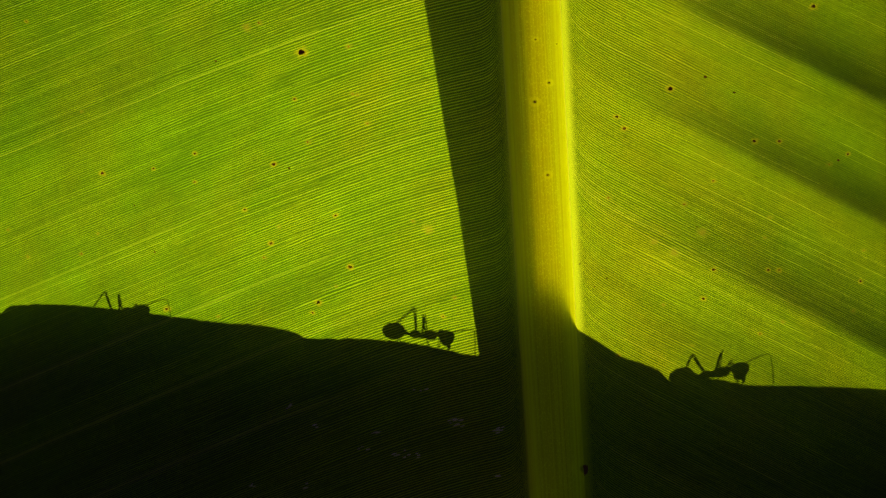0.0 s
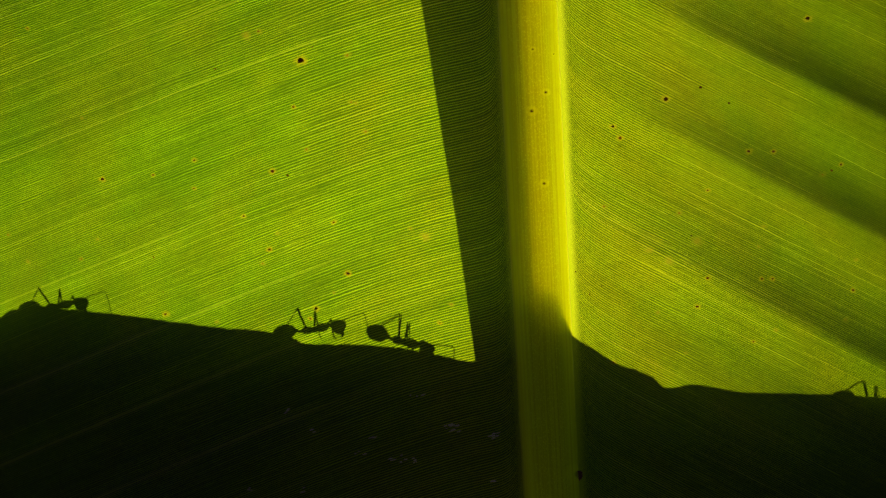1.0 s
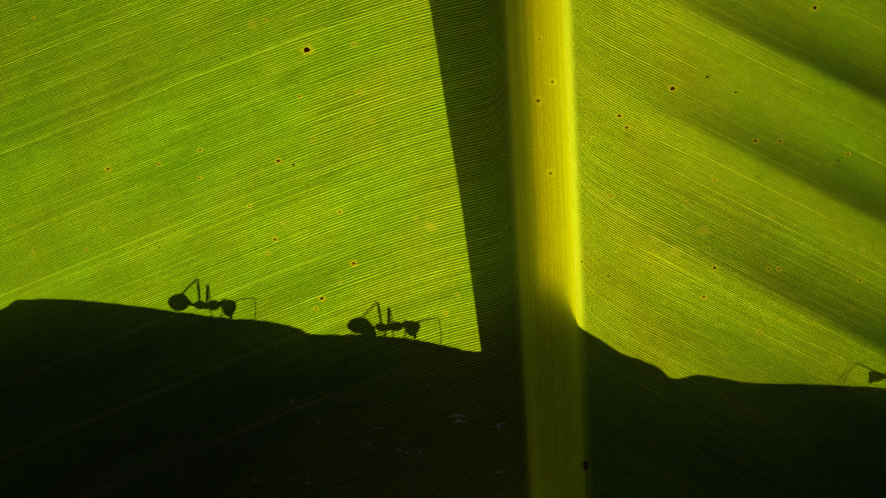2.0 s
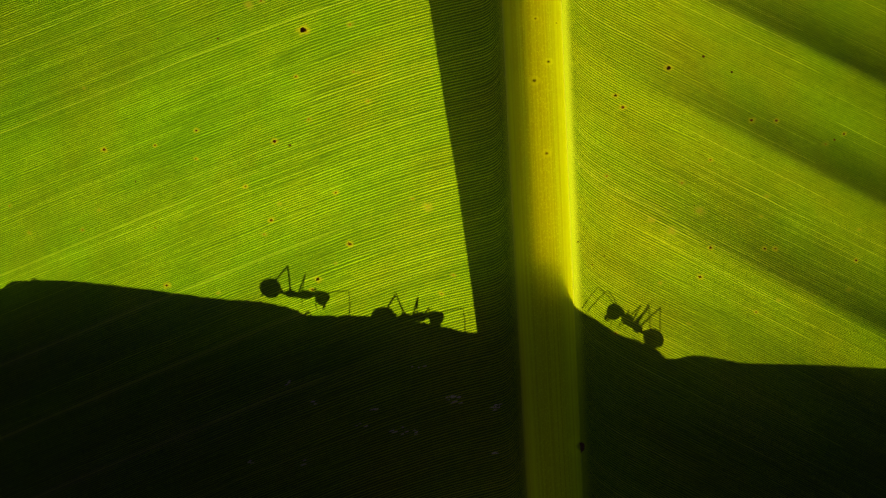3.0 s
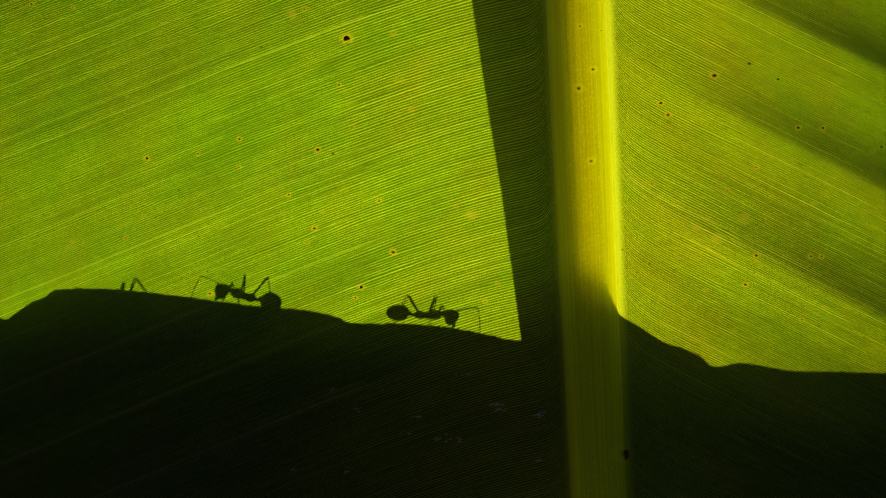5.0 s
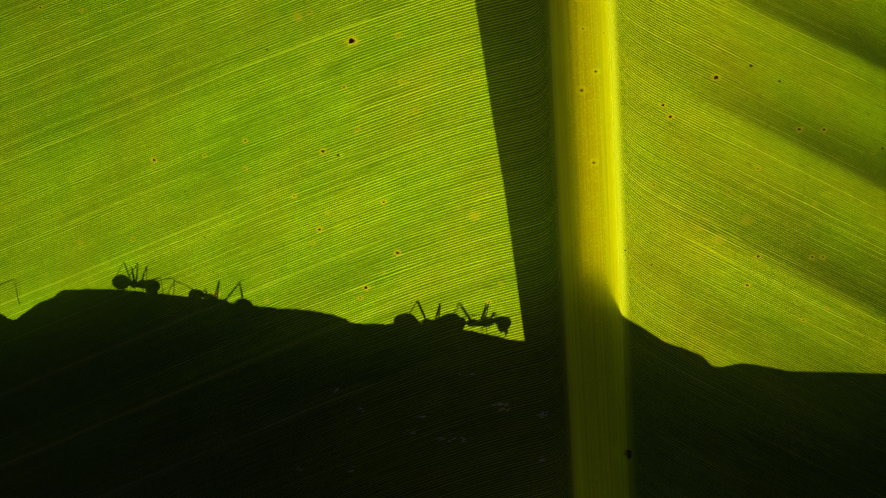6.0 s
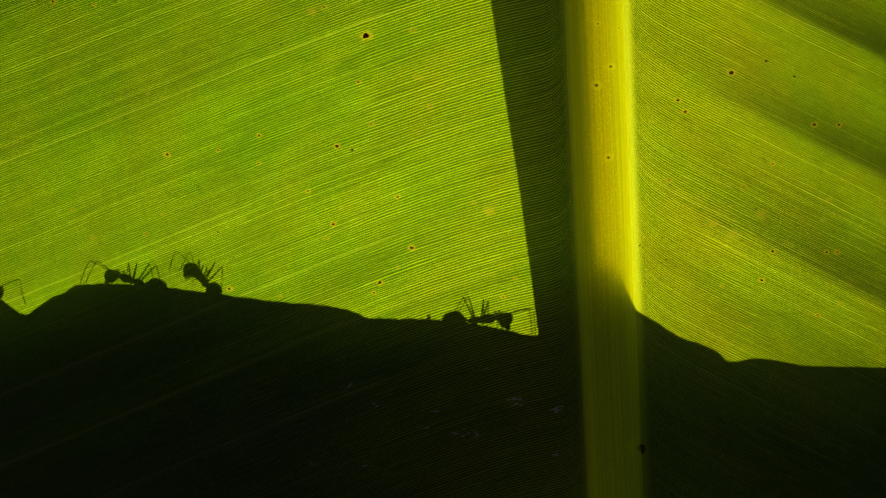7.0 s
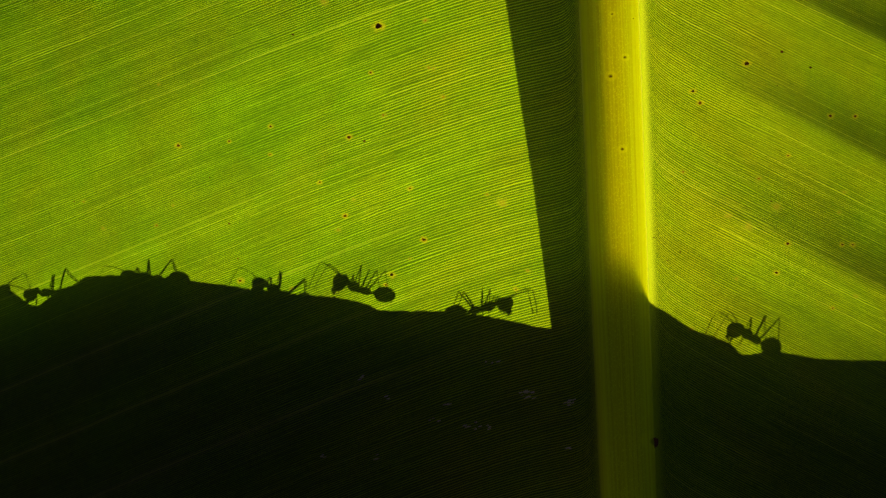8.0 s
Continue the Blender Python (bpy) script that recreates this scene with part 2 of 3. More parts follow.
def solid_material(name, dark, light, rough, scale, bump=0.3, coat=0.0):
    m = Nodes(name)
    place = m.tree.nodes.new("ShaderNodeTexCoord").outputs["Object"]
    big, small = m.noise(place, scale, 4.0), m.noise(place, scale * 9, 3.0)
    col = m.mix(m.remap(m.math("ADD", m.math("MULTIPLY", big, 0.7), m.math("MULTIPLY", small, 0.3)), 0.35, 0.65), dark, light)
    p = m.node("BsdfPrincipled", Base_Color=col, Roughness=rough, Coat_Weight=coat, Normal=m.bump(small, bump, 0.2 / scale))
    return m.finish(p.outputs[0])


def spot_material(name, dark, light, through_dark, through_light, share):
    """The dead heart of a fleck; a little light comes through."""
    m = Nodes(name)
    rnd = m.node("ObjectInfo").outputs["Random"]
    place = m.tree.nodes.new("ShaderNodeTexCoord").outputs["Object"]
    grain = m.noise(place, 3.0, 2.0)
    p = m.node("BsdfPrincipled", Base_Color=m.mix(m.math("MULTIPLY", m.math("ADD", grain, rnd), 0.5), dark, light), Roughness=0.75)
    glow = m.node("BsdfTranslucent", Color=m.mix(rnd, through_dark, through_light))
    mixed = m.node("MixShader", Fac=share)
    m.put(mixed.inputs[1], p.outputs[0])
    m.put(mixed.inputs[2], glow.outputs[0])
    return m.finish(mixed.outputs[0])


LAMINA = leaf_material("leaf_lamina", (0.092, 0.165, 0.001), (0.50, 0.665, 0.003), (0.70, 0.82, 0.016), share=0.86)
# two copies of one leaf: their colours set how deep each side's shade is
FAR_LAMINA = leaf_material("far_leaf_lamina", (0.012, 0.020, 0.002), (0.020, 0.030, 0.003), (0.027, 0.034, 0.005), share=0.58, shade_span=(8.0, 34.0))
LEFT_SHADE_LAMINA = leaf_material("left_shade_lamina", (0.023, 0.019, 0.002), (0.031, 0.026, 0.003), (0.037, 0.030, 0.005), share=0.52, front=(0.05, 0.04, 0.015), shade_span=(8.0, 34.0))
MIDRIB = midrib_material()
m = Nodes("drying_midrib")
place = m.tree.nodes.new("ShaderNodeTexCoord").outputs["Object"]
fibre = m.noise(place, 700.0, 3.0)
dull = m.node("BsdfPrincipled", Base_Color=m.mix(fibre, (0.16, 0.13, 0.03), (0.26, 0.21, 0.06)), Roughness=0.6)
glow = m.node("BsdfTranslucent", Color=m.mix(fibre, (0.42, 0.25, 0.01), (0.52, 0.32, 0.012)))
mixed = m.node("MixShader", Fac=0.5)
m.put(mixed.inputs[1], dull.outputs[0])
m.put(mixed.inputs[2], glow.outputs[0])
DRY_RIB = m.finish(mixed.outputs[0])
STALK = solid_material("green_stalk", (0.05, 0.07, 0.015), (0.12, 0.14, 0.03), 0.45, 40.0)
SHEATH = solid_material("stem_sheath", (0.06, 0.07, 0.02), (0.20, 0.16, 0.06), 0.6, 12.0)
SOIL = solid_material("soil", (0.012, 0.009, 0.006), (0.035, 0.027, 0.016), 0.95, 1.5, 0.8)
SHELL = solid_material("ant_shell", (0.016, 0.007, 0.004), (0.05, 0.02, 0.01), 0.3, 900.0, 0.1)
SCAR = solid_material("pale_scar", (0.42, 0.30, 0.17), (0.66, 0.50, 0.32), 0.6, 900.0)
SPOT = spot_material("leaf_spot", (0.03, 0.010, 0.004), (0.12, 0.03, 0.008), (0.06, 0.012, 0.003), (0.30, 0.06, 0.008), 0.22)
RUST = spot_material("rusty_spot", (0.10, 0.04, 0.01), (0.20, 0.08, 0.02), (0.30, 0.10, 0.006), (0.50, 0.24, 0.008), 0.75)


# ---- builders ----
def part(name, bm, material, parent, label="", smooth=True):
    me = bpy.data.meshes.new(name)
    bm.normal_update()
    bm.to_mesh(me)
    bm.free()
    if smooth:
        me.polygons.foreach_set("use_smooth", [True] * len(me.polygons))
    me.materials.append(material)
    ob = new(name, me)
    ob.parent = parent
    return tagged(ob, label)


def holder(name, m):
    ob = new(name)
    ob.empty_display_size = 0.01
    ob.matrix_world = m
    return ob


def grid(points, uv_name=None, uvs=None):
    """A bmesh sheet from rows of points, with a UV for each."""
    bm = bmesh.new()
    layer = bm.loops.layers.uv.new(uv_name) if uv_name else None
    rows = [[bm.verts.new(p) for p in row] for row in points]
    where = {}
    if layer:
        for row, line in zip(rows, uvs):
            for v, uv in zip(row, line):
                where[v] = uv
    for a, b in zip(rows, rows[1:]):
        for i in range(len(a) - 1):
            f = bm.faces.new((a[i], a[i + 1], b[i + 1], b[i]))
            if layer:
                for loop in f.loops:
                    loop[layer].uv = where[loop.vert]
    return bm


def tube(bm, points, radii, sides=10, flat=1.0, caps=True):
    """A tapered tube along points, added to bm."""
    points = [Vector(p) for p in points]
    rings, side = [], None
    for i, p in enumerate(points):
        ahead = (points[min(i + 1, len(points) - 1)] - points[max(i - 1, 0)]).normalized()
        if side is None:
            side = ahead.orthogonal().normalized()
        side = (side - ahead * side.dot(ahead)).normalized()
        up = ahead.cross(side)
        rings.append([bm.verts.new(p + (side * math.cos(k * 2 * math.pi / sides) + up * math.sin(k * 2 * math.pi / sides) * flat) * radii[i]) for k in range(sides)])
    for a, b in zip(rings, rings[1:]):
        for k in range(sides):
            bm.faces.new((a[k], a[(k + 1) % sides], b[(k + 1) % sides], b[k]))
    if caps:
        bm.faces.new(list(reversed(rings[0])))
        bm.faces.new(rings[-1])
    return bm


def smooth_line(points, steps):
    """Points along a Catmull-Rom curve."""
    pts = [Vector(p) for p in points]
    out = []
    for i in range(len(pts) - 1):
        p0, p1, p2, p3 = pts[max(i - 1, 0)], pts[i], pts[i + 1], pts[min(i + 2, len(pts) - 1)]
        for k in range(steps):
            t = k / steps
            out.append(0.5 * ((2 * p1) + (p2 - p0) * t + (2 * p0 - 5 * p1 + 4 * p2 - p3) * t * t + (3 * p1 - p0 - 3 * p2 + p3) * t ** 3))
    return out + [pts[-1]]


def flecked(ob, flecks, layer_name="fleck"):
    """Give each face near a fleck its UV; flecks: x, z and size in millimetres."""
    me = ob.data
    layer = me.uv_layers.new(name=layer_name)
    co = np.empty(len(me.vertices) * 3)
    me.vertices.foreach_get("co", co)
    co = co.reshape(-1, 3)[:, (0, 2)] / MM
    loops = np.empty(len(me.loops), int)
    me.loops.foreach_get("vertex_index", loops)
    starts = np.empty(len(me.polygons), int)
    me.polygons.foreach_get("loop_start", starts)
    corners = co[loops]
    middle = corners[starts[:, None] + np.arange(4)].mean(1)
    uv = np.full((len(loops), 2), 9.0)
    near = np.full(len(starts), 1e9)
    for x, z, size in flecks:
        dist = np.hypot(middle[:, 0] - x, middle[:, 1] - z)
        hit = (dist < 2.2 * size + 0.6) & (dist < near)
        near[hit] = dist[hit]
        idx = (starts[hit][:, None] + np.arange(4)).ravel()
        uv[idx] = (corners[idx] - (x, z)) / (size * 1.15, size * 0.9)
    layer.data.foreach_set("uv", uv.ravel())


# ---- ground and stem ----
bm = bmesh.new()
bmesh.ops.create_circle(bm, cap_ends=True, radius=300, segments=64)
tagged(part("ground", bm, SOIL, None, smooth=False), "bare dark soil under the banana plant", "ground", kind="structure")

# an unseen dark hedge added behind the camera closes the place and blocks front light
ADDED_HEDGE = solid_material("added_hedge", (0.008, 0.014, 0.005), (0.02, 0.035, 0.01), 0.9, 3.0, 0.8)
arc = [math.radians(185 + 170 * k / 40) for k in range(41)]
rows = [[Vector((r * math.cos(a), 0.25 + r * math.sin(a), z)) for a in arc] for r, z in ((4.5, 0), (4.5, 2.0), (4.45, 3.4), (4.9, 3.4), (4.9, 0))]
tagged(part("backdrop", grid(rows), ADDED_HEDGE, None), "unseen tall dark green hedge, added to block front light", "hedge", kind="structure")

STEM_AT = Vector((-0.80, 0.42, 0))
bm = bmesh.new()
tube(bm, [STEM_AT + Vector((0.02 * math.sin(k), 0.01 * k, 0.2 * k - 0.02)) for k in range(12)], [0.11 - 0.005 * k for k in range(12)], 24)
tagged(part("banana_plant", bm, SHEATH, None), "thick green-brown banana trunk standing in soil", "plant")

# unseen taller plant added up-sun: its leaves softly shade the near leaf's two sides
tall = tagged(holder("tall_banana_plant", Matrix.Translation((2.3, 3.6, 0))), "unseen tall plant with broad drooping leaves, added for shade", "plant")
bm = bmesh.new()
tube(bm, [Vector((0.03 * math.sin(k), 0.02 * k, 0.3 * k - 0.02)) for k in range(12)], [0.15 - 0.007 * k for k in range(12)], 24)
part("trunk", bm, SHEATH, tall)
home = tall.matrix_world.inverted()


def shading_blade(x, z, across, away):
    """A drooping blade whose edge shades the near leaf from (x, z) on; across: the way into the shade; away: metres towards the sun."""
    at = LEAF @ (Vector((x, 0, z)) * MM) + SUN_WORLD * away
    side = LEAF.to_3x3() @ Vector(across)
    side = (side - SUN_WORLD * side.dot(SUN_WORLD)).normalized()
    along = side.cross(SUN_WORLD)
    if along.z < 0:
        along = -along
    rows = []
    for k in range(25):
        f = k / 24
        wide = 0.62 * math.sin(math.pi * min(1, 0.08 + 0.92 * f)) ** 0.35
        rows.append([home @ (at + side * (0.31 + (j / 8 - 0.5) * wide) + along * (0.9 - 1.8 * f) + SUN_WORLD * 0.05 * abs(j / 4 - 1)) for j in range(9)])
    part("blade", grid(rows), STALK, tall, "broad green drooping blade, added out of view for its shade")
    bm = bmesh.new()
    line = smooth_line([home @ (at + side * 0.31 + along * z) for z in (-0.85, -0.3, 0.3, 0.9)] + [home @ (at + side * 0.36 + along * 1.0), (0.0, 0.2, 3.2)], 6)
    tube(bm, line, [0.006 + 0.0012 * k for k in range(len(line))], 12)
    part("midrib", bm, STALK, tall)


shading_blade(35, 2, (1, 0, 0.6), 4.0)
shading_blade(-38, 27, (-0.41, 0, 0.91), 4.3)

# ---- the near leaf ----
RIB_DEPTH, RIB_KEEL = 0.6, 4.0
RIB_EDGE = {-1: 3.4, 1: 2.75}      # the blade starts further in where the midrib's flank rounds into it
PITCH = {-1: 0.28, 1: 0.26}


def rib_x(z):
    """The midrib's middle, across the leaf."""
    return 10.95 - 0.0455 * z + 0.00008 * z * z


def fall(d, side):
    """How far a vein has run towards the tip, d out from the midrib."""
    if side > 0:
        return 0.52 * d + 1.62 * (1 - math.exp(-d / 1.8)) + 2.02 * (1 - math.exp(-d / 0.45))
    return 0.385 * d - 2.86 * (1 - math.exp(-d / 11)) + 2.7 * (1 - math.exp(-d / 0.75))


FOLDS = (-18.2, -4.6, 9.0, 22.2, 34.1, 46.9, 60.4, 74, 88, 102, 400)


def ridge_of(c, start, wide):
    """The height of a fold's arch, from one crease to the next, its creases a little rounded."""
    r = (c - start) / wide
    q = math.sqrt((min(r, 1 - r) * wide) ** 2 + 0.2)
    return q - q * q / wide


def pleat(d, c, side):
    """Shallow folds of the blade along its veins."""
    if side > 0:
        k = sum(c > f for f in FOLDS[1:-1])
        wide = FOLDS[k + 1] - FOLDS[k]
        ramp = max(0.0, min(1.0, (d - 2) / 26))
        return (0.95 + 0.49 * max(0.0, min(1.0, (c - 13.4) / 18))) * ramp * (ridge_of(c, FOLDS[k], wide) - 2.3) * max(0.0, min(1.0, (c + 3.6) / 10))
    start = 16.6 + 13.5 * math.floor((c - 16.6) / 13.5)
    return 0.22 * (ridge_of(c, start, 13.5) - 2.3) * max(0.0, min(1.0, (d - 4) / 25))


def blade_at(d, z, side):
    c = z + fall(d, side)
    if side < 0:
        c -= 0.0018 * d * (c - 16.6)
    lip = -0.5 * (math.exp(-d / 8) - math.exp(-d / 1.2))
    return Vector((rib_x(z) + side * (RIB_EDGE[side] + d), lip + pleat(d, c, side), z)) * MM, (c / PITCH[side], d)


def rib_at(a, z):
    """On the midrib's trough, a from -1 to 1 across."""
    return Vector((rib_x(z) + a * RIB_EDGE[1 if a > 0 else -1], RIB_DEPTH * (1 - abs(a) ** 2.4), z)) * MM


def steps(lo, hi, fine_lo, fine_hi, fine, coarse):
    out, v = [], lo
    while v < hi:
        out.append(v)
        v += fine if fine_lo <= v < fine_hi else coarse
    return out + [hi]


near_leaf = tagged(holder("banana_leaf", LEAF), "green banana leaf glowing against the sun, brown-flecked", "leaf")
OUTS = [0, 0.1, 0.2, 0.32, 0.45, 0.6, 0.8, 1.0, 1.25, 1.5, 1.8, 2.2, 2.7, 3.3] + steps(4, 70, 4, 70, 0.7, 5)[:-1]
ROWS_Z = steps(-230, 240, -40, 40, 0.45, 5)
blades = []
for side in (-1, 1):
    pts, uvs = [], []
    for z in ROWS_Z:
        reach = 125 * math.sqrt(max(0.004, 1 - ((z - 5) / 237) ** 2))
        line, uvl = [], []
        for d in OUTS + [70 + (reach - 70) * k / 8 for k in range(1, 9)] if reach > 75 else [o * reach / 75 for o in OUTS] + [reach * (0.94 + 0.01 * k) for k in range(8)]:
            p, uv = blade_at(d, z, side)
            line.append(p)
            uvl.append((uv[0] + (0 if side < 0 else 4000), uv[1]))
        pts.append(line)
        uvs.append(uvl)
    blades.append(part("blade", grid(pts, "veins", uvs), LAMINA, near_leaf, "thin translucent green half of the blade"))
def rib_ring(z):
    """Round the solid midrib: its grooved face, then its keel."""
    face = [(-1 + k / 16, rib_at(-1 + k / 16, z)) for k in range(33)]
    keel = []
    for k in range(1, 24):
        f = k / 24 * math.pi
        keel.append((math.cos(f), Vector((rib_x(z) + RIB_EDGE[1 if f < math.pi / 2 else -1] * math.cos(f), RIB_KEEL * math.sin(f) ** 2.3, z)) * MM))
    return face + keel + [face[0]]


rings = [rib_ring(z) for z in ROWS_Z]
midrib = part("midrib", grid([[p for a, p in r] for r in rings], "rib", [[(a, z) for a, p in r] for r, z in zip(rings, ROWS_Z)]), MIDRIB, near_leaf, "pale yellow midrib, grooved")
top = LEAF @ rib_at(0, 236)
bm = bmesh.new()
line = smooth_line([LEAF @ rib_at(0, 222), top, top + Vector((-0.08, 0.05, 0.09)), top + Vector((-0.35, 0.15, 0.16)), STEM_AT + Vector((0.0, 0.08, 1.60))], 6)
tube(bm, [near_leaf.matrix_world.inverted() @ p for p in line], [0.0042 + 0.0007 * k for k in range(len(line))], 12)
part("petiole", bm, STALK, near_leaf, "thick green leaf stalk")

# ---- the far leaf, cut back to its midrib, close behind the near one ----
FAR_AT = Vector((2, 8, -8))
FAR_N = Vector((-0.015, 1.0, -0.06)).normalized()
FAR_X = (Vector((1, 0, 0)) - FAR_N * FAR_N.x).normalized()
FAR_Z = FAR_X.cross(FAR_N)
FAR = LEAF @ Matrix.Translation(FAR_AT * MM) @ Matrix((FAR_X, FAR_N, FAR_Z)).transposed().to_4x4()
FAR_BACK = FAR.inverted() @ LEAF


def behind(x, z, rise=0.0):
    """The place in the far leaf's space whose shadow falls on (x, z) of the near leaf; rise: millimetres off the far leaf, sunward."""
    side = 1 if x > rib_x(z) else -1
    d = max(0.0, abs(x - rib_x(z)) - RIB_EDGE[side])
    y = blade_at(d, z, side)[0].y / MM if abs(d) < 60 else 0.0
    s = Vector((x * (1 + y / 129), y, z * (1 + y / 129)))
    k = ((FAR_AT - s).dot(FAR_N) + rise) / SUN.dot(FAR_N)
    p = s + SUN * k
    return FAR_BACK @ (p * MM)


EDGE_LEFT = [(-135, -75), (-105, -36), (-80, -20), (-67.52, -13.1), (-63.7, -9.74), (-60.76, -7.87), (-58.01, -7.85), (-56.41, -9.15), (-55.31, -9.86), (-54.02, -9.19), (-52.44, -8.07), (-50.48, -7.34), (-49.48, -6.68), (-48.38, -6.35), (-43.04, -6.28), (-37.12, -6.78), (-30.63, -7.50), (-24.85, -8.12), (-20.38, -8.36), (-17.86, -8.80), (-16.3, -9.29), (-14.74, -9.84), (-9.1, -9.85), (-4.14, -10.17), (0.14, -10.93), (3.8, -11.39), (6.2, -9.0)]
EDGE_RIGHT = [(6.2, -8.2), (8.39, -7.0), (10.48, -7.0), (12.85, -7.8), (14.63, -8.87), (16.4, -9.89), (18.76, -11.39), (21.71, -12.45), (22.77, -13.05), (23.65, -13.89), (24.64, -14.0), (26.97, -13.6), (29.87, -14.04), (32.18, -14.37), (36.19, -14.43), (40.74, -14.54), (45.69, -14.7), (53.02, -15.12), (58.55, -16.21), (72, -20), (100, -36), (125, -75)]


def edge_z(x):
    pts = EDGE_LEFT[:-1] + EDGE_RIGHT[1:]
    return float(np.interp(x, [p[0] for p in pts], [p[1] for p in pts]))


far_leaf = tagged(holder("cut_banana_leaf", FAR), "banana leaf cut back to its midrib, ragged top edge", "leaf")
for side, edge in ((-1, EDGE_LEFT), (1, EDGE_RIGHT)):
    rim = smooth_line([(x, 0, z) for x, z in edge], 30)
    pts, uvs = [], []
    for k in range(15):
        f = (k / 14) ** 1.3
        row, uvl = [], []
        for i, p in enumerate(rim):
            z0 = p.z + (0.10 * noise.noise((p.x * 0.9, side, 0)) + 0.07 * noise.noise((p.x * 2.6, side, 4)) + 0.09 * noise.noise((p.x * 6.0, side, 9)) + 0.07 * noise.noise((p.x * 15.0, side, 13)) if 0 < i < len(rim) - 1 else 0)
            tip = -190 + abs(p.x - 6) * 0.6
            z = z0 + (min(tip, z0 - 1) - z0) * f
            row.append(behind(p.x, z))
            d = abs(p.x - 6)
            uvl.append(((z + 0.4 * d) / PITCH[side], d))
        pts.append(row)
        uvs.append(uvl)
    remnant = part("blade", grid(pts, "veins", uvs), LEFT_SHADE_LAMINA if side < 0 else FAR_LAMINA, far_leaf, "ragged remnant of the blade, coloured for the shade it casts" if side < 0 else "ragged remnant of the green blade")
    flecked(remnant, [])
    flecked(remnant, [], "pale_fleck")
bm = bmesh.new()
line = []
for z in (-140, -110, -80, -50, -30, -11, -3, 5, 13, 20, 26, 60, 110, 160, 200):
    bow = 0.1 * math.exp(-((z - 4) / 11) ** 2)
    line.append((3.055 + 3.2 * (26 - z) / 37.0 + bow, (8.45 - 3.45 * (26 - z) / 37.0) / 2 - bow, z))
tube(bm, [behind(x, z, 0.0) for x, w, z in line], [max(0.6, w * 0.985) * MM for x, w, z in line], 20)
part("midrib", bm, DRY_RIB, far_leaf, "straight tapering drying midrib")
bm = bmesh.new()
head = FAR @ behind(*[(x, z) for x, w, z in line if z == 200][0])
line = smooth_line([head - Vector((0, 0, 0.03)), head, head + Vector((-0.06, 0.05, 0.10)), head + Vector((-0.35, 0.12, 0.22)), STEM_AT + Vector((0.0, 0.10, 1.85))], 6)
tube(bm, [FAR.inverted() @ p for p in line], [0.008 + 0.0006 * k for k in range(len(line))], 12)
part("petiole", bm, STALK, far_leaf, "thick green leaf stalk")


# ---- ants ----
ANT = 0.93 * MM


def blob(bm, centre, radii, pinch=0.0, segments=16, rings=10):
    """An egg-shaped lump along x; pinch narrows its front end."""
    made = bmesh.ops.create_uvsphere(bm, u_segments=segments, v_segments=rings, radius=1.0)["verts"]
    for v in made:
        f = 1 - pinch * v.co.x
        v.co = Vector((centre[0] + v.co.x * radii[0], centre[1] + v.co.y * radii[1] * f, centre[2] + v.co.z * radii[2] * f)) * ANT


ANT_X = (Vector((1, 0, 0)) - SUN_DIR * SUN_DIR.x).normalized()
ANT_TURN = LEAF.to_3x3().to_4x4() @ Matrix((ANT_X, SUN_DIR, ANT_X.cross(SUN_DIR))).transposed().to_4x4()


